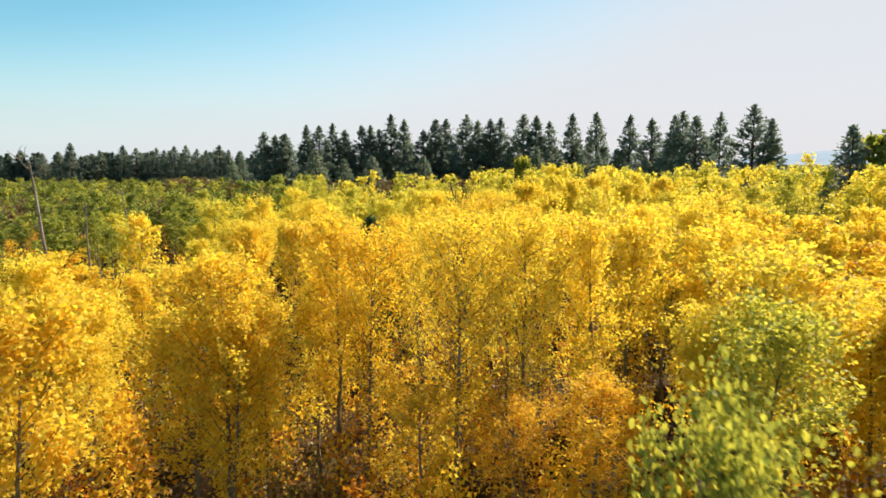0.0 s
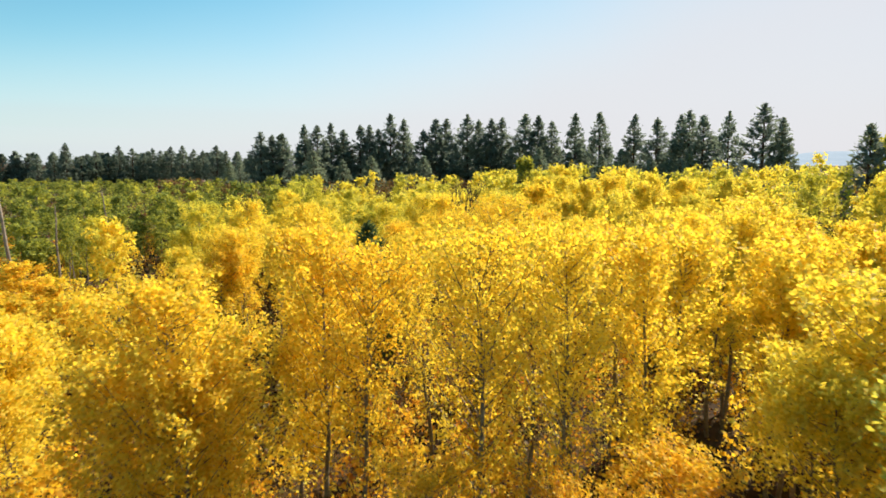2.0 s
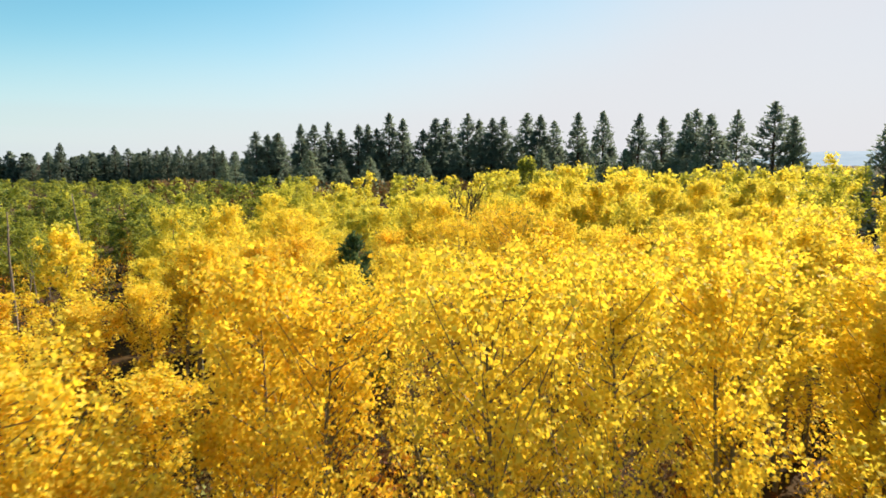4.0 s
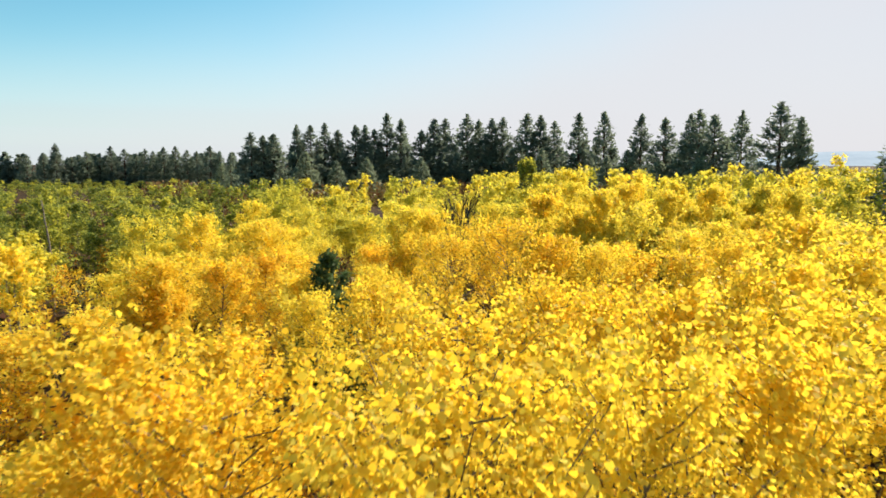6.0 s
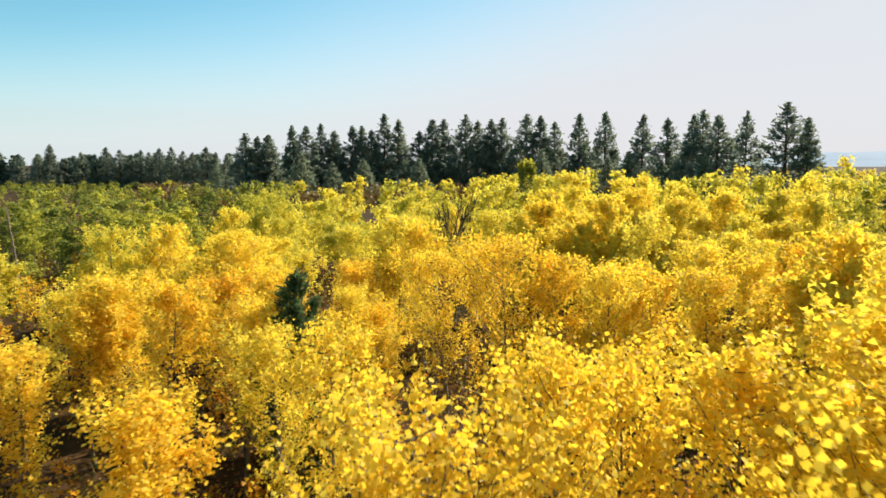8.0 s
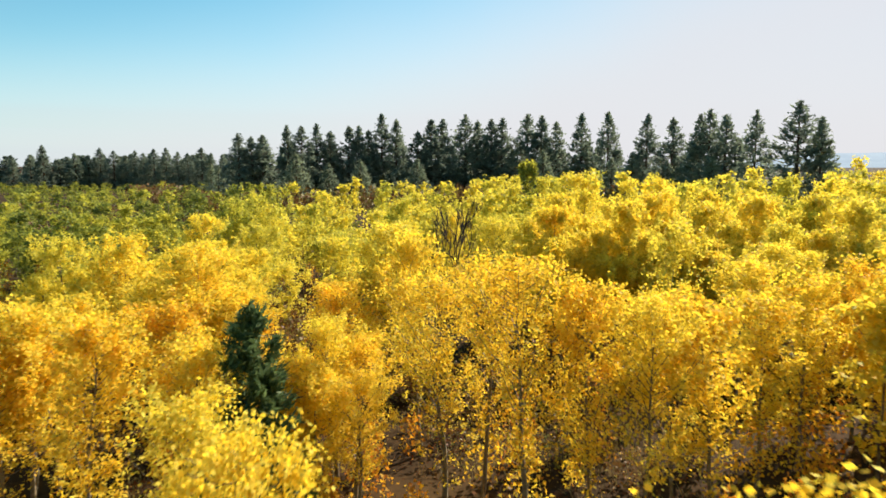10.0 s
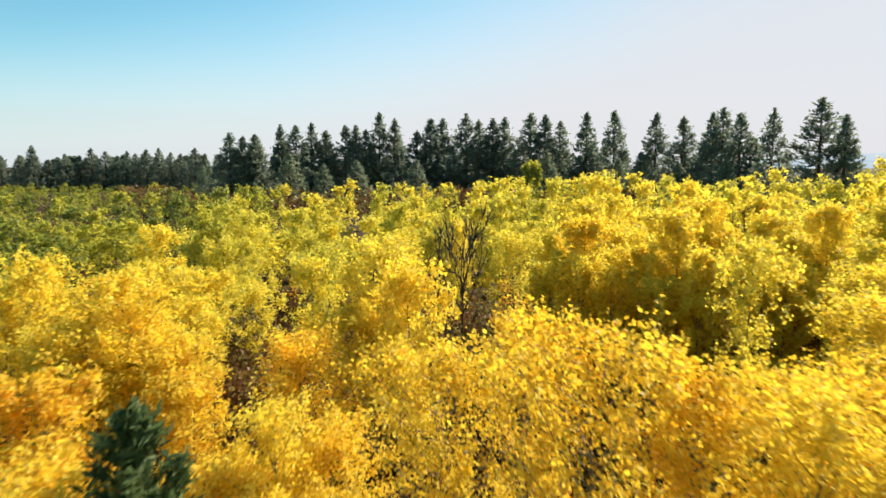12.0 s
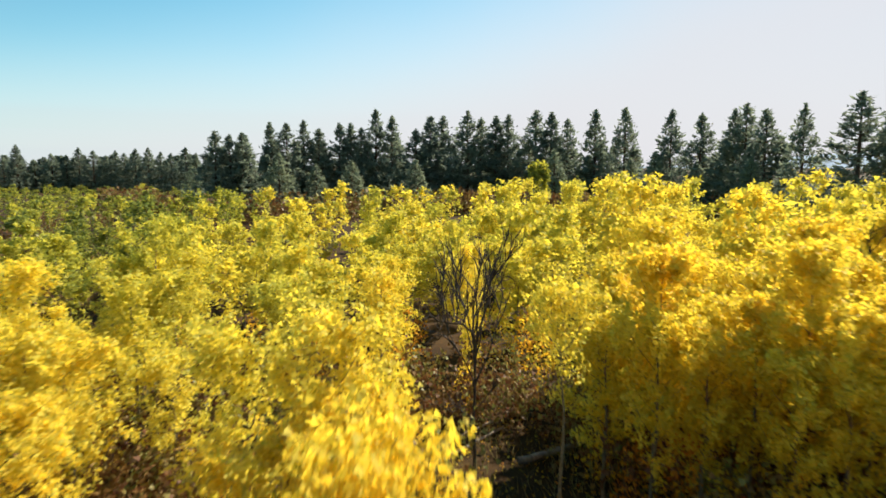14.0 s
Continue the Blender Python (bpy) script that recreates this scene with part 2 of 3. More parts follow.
# ---- aspens ----
def aspen_shape(seed, count, size, corners=4, width=0.85, base=0.4, limbs=30, sides=6, loose=1.0, spray=14):
    """A young aspen 1 unit = 6 m high: trunk, ascending limbs and leaders as quads, leaves in sprays along them."""
    rng = np.random.default_rng(seed)
    h = 6.0
    n = 9
    z = np.linspace(-0.25, h * 0.97, n)
    bend = np.cumsum(rng.normal(0, 0.035, (n, 2)), 0)
    bend -= np.linspace(0, 1, n)[:, None] * bend[-1] * 0.7
    stem = np.column_stack([bend, z])
    wood = [tube(stem, np.linspace(0.062, 0.006, n), sides)]
    spots, weight = [], []
    for i in range(limbs):
        u = base + (1 - base) * ((i + rng.uniform(0, 1)) / limbs) ** 0.95
        if i % 9 == 4:
            u = base * rng.uniform(0.55, 1.0)
        zz = u * h
        origin = np.array([np.interp(zz, z, stem[:, 0]), np.interp(zz, z, stem[:, 1]), zz])
        k = max(0.0, (u - base) / (1 - base))
        reach = width * (0.34 + 1.15 * k ** 0.5 * (1 - k) ** 0.66) * rng.uniform(0.5, 1.2)
        a = i * 2.4 + rng.uniform(-0.6, 0.6)
        rise = reach * rng.uniform(0.7, 1.9)
        end = origin + (math.cos(a) * reach, math.sin(a) * reach, min(rise, h * 1.0 - zz))
        mid = origin * 0.5 + end * 0.5 + (0, 0, -0.12 * reach)
        line = np.array([origin, mid, end])
        if sides > 4 or i % 2 == 0:
            wood.append(tube(line, (0.011, 0.007, 0.003), 3))
        spots.append(line)
        weight.append((reach + 0.12) * (0.55 + 0.75 * k) * (0.3 if u < base else 1.0))
    # short upright leaders that break the outline of the top
    for i in range(5):
        a, r = rng.uniform(0, 6.283), width * rng.uniform(0.1, 0.55)
        foot = np.array([stem[-1, 0] + r * math.cos(a), stem[-1, 1] + r * math.sin(a), h * (0.93 - 0.17 * r / width)])
        line = np.array([foot, foot + (0.02, 0, 0.14), foot + (0.02 * math.cos(a), 0.02, rng.uniform(0.3, 0.45))])
        if sides > 4:
            wood.append(tube(line, (0.006, 0.004, 0.002), 3))
        spots.append(line)
        weight.append(0.16)
    weight = np.array(weight) / sum(weight)
    sprays = max(4, count // spray)
    which = rng.choice(len(spots), sprays, p=weight)
    u = rng.uniform(0.06, 1.06, sprays) ** 0.6
    lines = np.array(spots)[which]
    hub = np.where((u < 0.5)[:, None], lines[:, 0] + (lines[:, 1] - lines[:, 0]) * (u * 2)[:, None], lines[:, 1] + (lines[:, 2] - lines[:, 1]) * (u * 2 - 1)[:, None])
    hub = hub + rng.normal(0, 0.09 * loose, (sprays, 3)) * (0.8, 0.8, 1.2)
    pick = rng.integers(sprays, size=count)
    at = hub[pick] + rng.normal(0, 0.075 * loose, (count, 3)) * (0.7, 0.7, 1.15)
    tops = max(6, count // 45)
    at[:tops] = np.column_stack([rng.normal(stem[-1, 0], 0.045, tops), rng.normal(stem[-1, 1], 0.045, tops), rng.uniform(h * 0.9, h * 1.03, tops)])
    return merge(wood), leaves_at(rng, at, size, corners)


CLOSE = [aspen_shape(s, 8200, 0.042, 6, 0.86 + 0.08 * (s % 4), 0.30 + 0.04 * (s % 3), 56) for s in range(10, 16)]
BESIDE = [aspen_shape(s, 6800, 0.057, 4, 0.90 + 0.08 * (s % 4), 0.28 + 0.04 * (s % 3), 50, 6, 1.1) for s in range(80, 86)]
NEAR = [aspen_shape(s, 5600, 0.078, 3, 0.92 + 0.08 * (s % 4), 0.27 + 0.05 * (s % 3), 46, 5, 1.15) for s in range(20, 28)]
FINE = [aspen_shape(s, 3900, 0.094, 3, 1.0 + 0.08 * (s % 4), 0.22, 36, 4, 1.2) for s in range(60, 66)]
MID = [aspen_shape(s, 1750, 0.152, 3, 1.0 + 0.08 * (s % 4), 0.24, 28, 4, 1.1, 8) for s in range(30, 36)]
HIGH = [aspen_shape(s, 6200, 0.096, 3, 1.05 + 0.08 * (s % 4), 0.24, 30, 5) for s in range(40, 45)]
FAR = [aspen_shape(s, 1080, 0.192, 3, 1.15 + 0.10 * (s % 3), 0.14, 18, 4, 1.5, 6) for s in range(50, 55)]
HAZY = [aspen_shape(s, 240, 0.345, 3, 1.2 + 0.12 * (s % 3), 0.10, 9, 3, 1.8, 3) for s in range(70, 74)]

ASPEN_LABELS = [(0.30, "young aspen with orange-gold autumn leaves"), (0.50, "young aspen with bright yellow autumn leaves"), (0.70, "young aspen with greenish yellow autumn leaves"), (2.0, "young aspen still in green leaf")]


def aspen_master(shape):
    (wp, wf), (lp, lf) = shape
    thing = new("aspen_tree")
    part("trunk", [(wp, wf, bark_mat, None)], thing, "slim pale trunk with thin limbs")
    part("crown", [(lp, lf, leaf_mat, None)], thing)
    return thing


MASTERS = {}


def aspen(x, y, top, tint, wide=1.0):
    """One aspen as a thing of its own, with whole leaves for a near view."""
    d = nearest_to_path(x, y)
    shapes = CLOSE if d < 2.2 else BESIDE if d < 4.4 else NEAR
    k = int(abs(x * 37 + y * 91)) % len(shapes)
    kind = (len(shapes[0][1][0]), k)
    m = pose(x, y, 0, 3.5 * math.sin(x * 9 + y * 5), 3.5 * math.sin(x * 4 - y * 11), (x * 131 + y * 57) % 360)
    s = top / 6.08
    if kind not in MASTERS:
        MASTERS[kind] = thing = aspen_master(shapes[k])
        thing.matrix_basis = m
    else:
        thing = copy_thing(MASTERS[kind], m)
    thing.scale = (wide * (0.55 + 0.45 * s), wide * (0.55 + 0.45 * s), s)
    label = next(text for limit, text in ASPEN_LABELS if tint < limit)
    tagged(thing, label, "tree", "young aspens of the grove")
    for c in thing.children:
        c.color = (tint, 0, 0, 1)
    return thing


def stand_height(x, y):
    """Height of a clump's tallest tree over the plan."""
    h = 5.7 + 0.55 * noise.noise((x * 0.16, y * 0.16, 3.1)) + 0.35 * noise.noise((x * 0.6, y * 0.6, 7.7))
    left = min(1, max(0, (-x - 7.0 - 0.10 * max(0, y - 22)) / 5.0))
    low = min(1, max(0, (42 - y) / 10))
    h -= 1.7 * left * low
    if y > 30:
        h -= 1.0 * min(1, max(0, (-x - 0.22 * y) / 12))
    if x > 3 and y > 38:
        h += 1.0 * min(1, (y - 38) / 8) * min(1, (x - 3) / 6)
    if y > 90 and x < -15:
        h -= 1.6 * min(1, (y - 90) / 40)
    return max(2.4, h)


def stand_tint(x, y):
    """Hue of the leaves over the plan: golden near the start, greener further on and to one side."""
    g = 0.36 + 0.12 * noise.noise((x * 0.13, y * 0.13, 11.0)) + 0.08 * noise.noise((x * 0.7, y * 0.7, 1.0))
    g += 0.32 * min(1, max(0, (y - 26 - 0.10 * x) / 9))
    g += 0.26 * min(1, max(0, (-x - 5 - 0.10 * y) / 9)) * min(1, max(0, (y - 20) / 8))
    return min(0.97, max(0.27, g))


# openings in the grove: x, y, radius
CLEARINGS = [(-1.9, 2.9, 1.6), (2.4, 12.7, 1.2), (4.6, 13.6, 1.5), (1.6, 15.4, 1.0), (1.8, 2.4, 1.3), (6.0, 27.2, 2.2), (1.9, 31.4, 1.8), (3.4, 36.6, 1.2), (-4.3, 29.8, 1.6), (-2.9, 13.4, 1.6), (1.0, -4.0, 5.5), (-3.5, -5.0, 4.2), (-6.4, 1.5, 1.6),
             (-20.5, 26.0, 3.0), (-17.0, 31.0, 2.0), (-17.0, 26.0, 2.4), (-2.2, 18.4, 0.9), (2.0, 38.8, 1.0), (-12.6, 44.0, 1.8), (6.9, 15.6, 1.1), (1.1, 15.2, 0.9), (-8.8, 14.0, 1.6), (-5.6, 22.4, 1.3), (1.4, 34.6, 1.3), (3.0, 25.4, 1.6), (-6.4, 32.2, 1.6), (-2.7, 7.2, 0.8), (0.3, 17.4, 1.2), (-5.9, 13.3, 1.7), (-4.7, 2.7, 1.2), (5.9, 2.6, 1.4), (5.5, 24.8, 1.5), (-3.6, 16.3, 1.7), (-6.6, 15.6, 1.3), (9.7, 17.6, 1.5), (-6.4, 10.4, 1.5), (-3.5, 26.6, 0.8)]

# clumps of stems that stand out: x, y, height, radius, hue
CLUMPS_START = [(-5.0, 0.4, 5.5, 0.65, 0.40), (0.9, 4.6, 6.35, 1.0, 0.38), (2.3, 4.9, 6.3, 0.95, 0.40), (-1.0, 5.5, 6.0, 0.8, 0.38), (-1.7, 6.4, 6.2, 0.62, 0.38), (4.0, 6.5, 6.15, 0.65, 0.42), (-2.2, 6.7, 4.9, 0.7, 0.36),
                # clump at (4.7, 1.0): greenish, hue pushed darker to paint its shade
                (-3.3, 4.2, 5.6, 1.25, 0.40), (-7.8, 6.4, 5.3, 1.8, 0.42), (6.6, 5.0, 5.6, 1.2, 0.50), (4.7, 1.0, 5.5, 0.75, 0.74), (9.4, 4.8, 5.6, 1.3, 0.45), (0.9, 7.8, 6.0, 1.0, 0.38), (2.1, 8.6, 6.1, 0.95, 0.40),
                # last three, low: deep orange hue stands in for shaded lower foliage
                (3.2, 9.8, 5.75, 0.85, 0.38), (5.3, 9.4, 5.8, 1.1, 0.42), (4.3, 10.4, 5.7, 0.8, 0.40), (5.6, 11.0, 6.1, 1.1, 0.40), (7.6, 8.6, 5.8, 1.2, 0.46), (-7.7, 9.9, 4.3, 0.8, 0.40), (1.9, 3.6, 3.3, 0.8, 0.22), (0.2, 3.6, 3.4, 0.7, 0.22), (3.4, 4.0, 3.5, 0.8, 0.24)]
CLUMPS_MIDDLE = [(0.0, 11.5, 5.65, 0.85, 0.36), (-2.8, 11.1, 4.85, 0.7, 0.38), (-1.9, 15.3, 4.7, 0.7, 0.36), (4.9, 18.8, 5.4, 0.9, 0.42), (6.4, 19.4, 5.1, 0.9, 0.42), (8.0, 13.1, 6.0, 1.2, 0.52), (9.8, 15.1, 6.2, 1.2, 0.46),
                 (-7.9, 20.6, 4.75, 1.2, 0.36), (-5.4, 18.4, 4.95, 1.0, 0.36), (-4.3, 20.7, 4.8, 1.0, 0.36), (-7.7, 16.9, 3.95, 0.8, 0.32), (-9.3, 15.9, 3.6, 0.8, 0.34), (2.7, 18.3, 6.1, 0.9, 0.40), (3.9, 18.9, 5.6, 0.95, 0.40),
                 (5.7, 19.7, 5.1, 0.95, 0.42), (2.0, 21.8, 5.45, 0.9, 0.34), (-1.6, 22.8, 4.8, 0.65, 0.24), (-3.5, 18.3, 4.6, 0.6, 0.34), (8.4, 21.6, 4.7, 1.0, 0.44), (9.5, 25.4, 5.1, 1.0, 0.46), (10.2, 23.4, 5.0, 1.1, 0.46),
                 (-7.8, 22.7, 4.6, 1.1, 0.38), (-3.6, 23.8, 3.9, 0.9, 0.30), (-4.5, 25.4, 4.1, 0.9, 0.34), (-6.2, 25.8, 5.4, 1.6, 0.44), (-9.3, 28.5, 5.4, 1.6, 0.49), (-12.5, 30.2, 5.1, 1.7, 0.60), (-12.7, 21.6, 4.9, 1.3, 0.42), (11.9, 21.4, 5.9, 1.3, 0.46), (0.5, 24.3, 5.9, 1.1, 0.42), (1.2, 19.8, 5.5, 0.8, 0.36)]
CLUMPS_END = [(-6.5, 31.9, 4.5, 1.0, 0.56), (-6.1, 29.7, 4.1, 0.9, 0.52), (17.5, 68.0, 6.2, 3.0, 0.56), (20.8, 79.0, 6.2, 3.0, 0.58), (12.5, 29.8, 5.0, 1.2, 0.54), (13.6, 31.6, 5.5, 1.6, 0.62), (8.5, 27.9, 5.8, 1.0, 0.56), (-2.7, 30.0, 5.2, 1.1, 0.58), (-0.9, 28.6, 5.7, 1.2, 0.46), (4.9, 36.6, 5.3, 1.3, 0.58), (-1.0, 37.8, 4.9, 1.0, 0.44),
              (-0.9, 41.2, 4.8, 1.2, 0.52), (-3.9, 38.6, 4.5, 1.1, 0.70), (-5.3, 33.7, 3.8, 0.8, 0.56), (-8.9, 34.4, 5.6, 2.0, 0.58), (-7.2, 36.2, 5.0, 1.2, 0.68), (-9.3, 46.4, 5.2, 2.2, 0.70), (-4.6, 44.0, 4.9, 1.8, 0.70), (-7.7, 52.0, 4.9, 2.4, 0.70), (1.6, 41.6, 5.2, 1.2, 0.60),
              (14.5, 48.8, 6.7, 2.4, 0.56), (8.6, 43.0, 6.3, 2.2, 0.58), (-9.7, 58.9, 4.6, 2.5, 0.62), (29.7, 65.2, 6.2, 3.0, 0.56), (-20.0, 33.5, 4.1, 1.8, 0.66), (-22.5, 31.0, 4.0, 1.5, 0.92), (58.0, 100.0, 8.6, 4.0, 0.54)]

# tall stems with bare trunks behind the clearing
CLUMPS_TALL = [(5.6, 34.0, 6.0, 1.8, 0.54), (8.3, 33.0, 6.2, 2.0, 0.52), (11.5, 33.8, 6.1, 2.0, 0.54), (6.6, 37.6, 6.3, 2.0, 0.56), (10.2, 36.8, 6.4, 2.0, 0.54), (14.3, 35.0, 6.3, 2.0, 0.54), (17.6, 33.2, 6.2, 2.0, 0.54), (13.6, 38.8, 6.4, 2.1, 0.56), (17.9, 37.4, 6.3, 2.1, 0.56)]


# patches of bare shaded floor: x, y, radius
BARE = [(2.4, 31.6, 2.4), (1.9, 36.6, 2.1), (3.6, 34.0, 1.5)]


def is_bare(x, y):
    return any((x - cx) ** 2 + (y - cy) ** 2 < r * r for cx, cy, r in BARE)


def is_open(x, y, pad=0.0):
    return any((x - cx) ** 2 + (y - cy) ** 2 < (r + pad) ** 2 for cx, cy, r in CLEARINGS)


def nearest_to_path(x, y):
    """Distance to the flight line."""
    yy = min(19.5, max(-7.6, y))
    return math.hypot(x - 0.8, y - yy)


def find_clumps():
    """The clumps that stand out, and the rest of the grove between them."""
    rng = np.random.default_rng(5)
    cell = {}

    def free(x, y, r):
        i, j = int(x // 8), int(y // 8)
        apart = 1.06 if y < 48 else 1.02
        return all((x - a) ** 2 + (y - b) ** 2 > (apart * (r + q)) ** 2 for u in (-1, 0, 1) for v in (-1, 0, 1) for a, b, q in cell.get((i + u, j + v), ()))

    found = CLUMPS_START + CLUMPS_MIDDLE + CLUMPS_END
    for x, y, _, r, _ in found + CLUMPS_TALL:
        cell.setdefault((int(x // 8), int(y // 8)), []).append((x, y, r))
    for _ in range(20000):
        y = -9 + 210 * rng.random() ** 1.8
        half = 3.2 + 0.69 * (y + 8.5)
        x = rng.uniform(-half, half) + 0.6
        edge = 100 if x < 25 else 100 - (x - 25) * 0.9
        if x > 52:
            edge = 130
        if x < -0.22 * y - 8:
            edge = 196
        r = (rng.uniform(1.05, 2.1) if y < 25 else rng.uniform(1.6, 3.0)) * (1 + 0.004 * y)
        if y > edge + 6 * noise.noise((x * 0.08, 0, 0)) or is_open(x, y, 0.9 * r):
            continue
        if y < 1.8 and abs(x - 0.7) < 4.6:
            continue
        if x < -20 and y > 60 and noise.noise((x * 0.06, y * 0.06, 5)) > 0.4:
            continue
        if not free(x, y, r):
            continue
        cell.setdefault((int(x // 8), int(y // 8)), []).append((x, y, r))
        found.append((x, y, stand_height(x, y) * (rng.uniform(0.70, 0.90) if y < 40 else rng.uniform(0.84, 1.04)), r, min(0.97, max(0.30, stand_tint(x, y) + rng.normal(0, 0.05)))))
    return found


def stems_of(clumps):
    """x, y, height, hue, width of each stem, by distance from the flight line."""
    rng = np.random.default_rng(6)
    single, mids, fars, hazes = [], [], [], []
    for cx, cy, top, r, tint in clumps:
        d = nearest_to_path(cx, cy)
        gap = 0.60 if d < 12 else 0.92 if d < 26 else 1.4 if d < 52 else 2.4
        inside = []
        for k in range(int(6 + 14 * (r / gap) ** 2)):
            a, q = rng.uniform(0, 6.283), max(0.1, r - 0.55) * math.sqrt(rng.random())
            x, y = (cx + q * math.cos(a), cy + q * math.sin(a)) if k else (cx, cy)
            if all((x - u) ** 2 + (y - v) ** 2 > gap * gap for u, v in inside):
                inside.append((x, y))
                fall = 1 - (0.42 if cy < 26 else 0.48) * (math.hypot(x - cx, y - cy) / r) ** 2
                stem = (x, y, top * fall * rng.uniform(0.86, 1.0) if k else top, min(0.97, max(0.05, tint + rng.normal(0, 0.04))), rng.uniform(0.95, 1.25))
                (single if d < 10.8 else mids if d < 25 else fars if d < 54 else hazes).append(stem)
    return single, mids, fars, hazes


def thicket(name, stems, shapes, label):
    """Uncounted trees as one object."""
    rng = np.random.default_rng(len(stems))
    wood, leaf, tints = [], [], []
    for x, y, top, tint, wide in stems:
        (wp, wf), (lp, lf) = shapes[rng.integers(len(shapes))]
        s = top / 6.08
        w = (0.55 + 0.45 * s) * wide
        a = rng.uniform(0, 6.283)
        turn = np.array([[math.cos(a) * w, -math.sin(a) * w, 0], [math.sin(a) * w, math.cos(a) * w, 0], [0, 0, s]])
        wood.append((wp @ turn.T + (x, y, 0), wf))
        leaf.append((lp @ turn.T + (x, y, 0), lf))
        tints.append(np.full(len(lp), tint))
    (wp, wf), (lp, lf) = merge(wood), merge(leaf)
    ob = new(name, mesh_of(name, [(wp, wf, bark_mat, np.zeros(len(wp))), (lp, lf, leaf_mat, np.concatenate(tints))]))
    ob.color = (0, 0, 0, 1)
    return tagged(ob, label, "thicket", kind="stuff")


single, mids, fars, hazes = stems_of(find_clumps())
single.sort(key=lambda p: nearest_to_path(p[0], p[1]))
mids = single[265:] + mids
for x, y, top, tint, wide in single[:265]:
    aspen(x, y, top, tint, wide)
# the grove goes on at both sides and behind
ring = np.random.default_rng(77)
around = []
while len(around) < 130:
    x, y = ring.uniform(-46, 46), ring.uniform(-34, 40)
    inside = abs(x - 0.6) < 4.4 + 0.69 * (y + 8.5) or math.hypot(x, y + 5) < 8.5
    if not inside and noise.noise((x * 0.22, y * 0.22, 9)) > -0.12:
        around.append((x, y, stand_height(x, y) * ring.uniform(0.75, 1.02), min(0.9, stand_tint(x, y) + ring.normal(0, 0.05)), ring.uniform(0.9, 1.2)))
thicket("aspen_woodland", around, HAZY, "golden aspen woodland surrounding the grove")
# the greenish young tree close by the start of the flight
# hue deepened past its own green, with shade painted in
aspen(2.05, -4.75, 6.35, 0.88, 0.5)
# a slim aspen by the dead tree, leafy at the top alone
(wp, wf), (lp, lf) = aspen_shape(95, 3400, 0.066, 3, 0.85, 0.66, 34, 6, 1.1)
slim = new("aspen_tree")
slim.matrix_basis = pose(3.0, 31.5, 0, 0, 0, 40)
slim.scale = (0.95, 0.95, 0.93)
part("trunk", [(wp, wf, bark_mat, None)], slim, "slim pale trunk with thin limbs")
part("crown", [(lp, lf, leaf_mat, None)], slim).color = (0.58, 0, 0, 1)
tagged(slim, "slim aspen with a small yellow-green crown", "tree", "young aspens of the grove")
# thin green trees with forked pale stems at the edge of the grove
(wp, wf), (lp, lf) = aspen_shape(96, 1900, 0.105, 3, 1.0, 0.48, 26, 6, 1.2)
for x, y, top, turn in ((-18.5, 29.2, 4.5, 10), (-19.3, 29.7, 4.2, 150), (-17.5, 28.2, 3.8, 260)):
    pale = new("aspen_tree")
    pale.matrix_basis = pose(x, y, 0, 2, -3, turn)
    pale.scale = (0.85, 0.85, top / 6.08)
    part("trunk", [(wp, wf, snag_mat, None)], pale, "thin pale trunk, bare below")
    part("crown", [(lp, lf, leaf_mat, None)], pale).color = (0.90, 0, 0, 1)
    tagged(pale, "thin green-leaved aspen with a bare pale trunk", "tree", "young aspens of the grove")
tall = sum(stems_of(CLUMPS_TALL), [])
thicket("aspen_thicket", tall, HIGH, "tall aspens with bare lower trunks behind a clearing")
ahead = [p for p in mids if -15 < p[0] < 17 and 22 < p[1] < 47]
beside = [p for p in mids if p not in ahead]
thicket("aspen_thicket", ahead, FINE, "dense thicket of yellow-green young aspens")
thicket("aspen_thicket", beside, MID, "dense thicket of golden young aspens")
thicket("aspen_woodland", fars, FAR, "yellow-green aspen woodland in early autumn")
thicket("aspen_woodland", hazes, HAZY, "distant yellow and green aspen woodland")


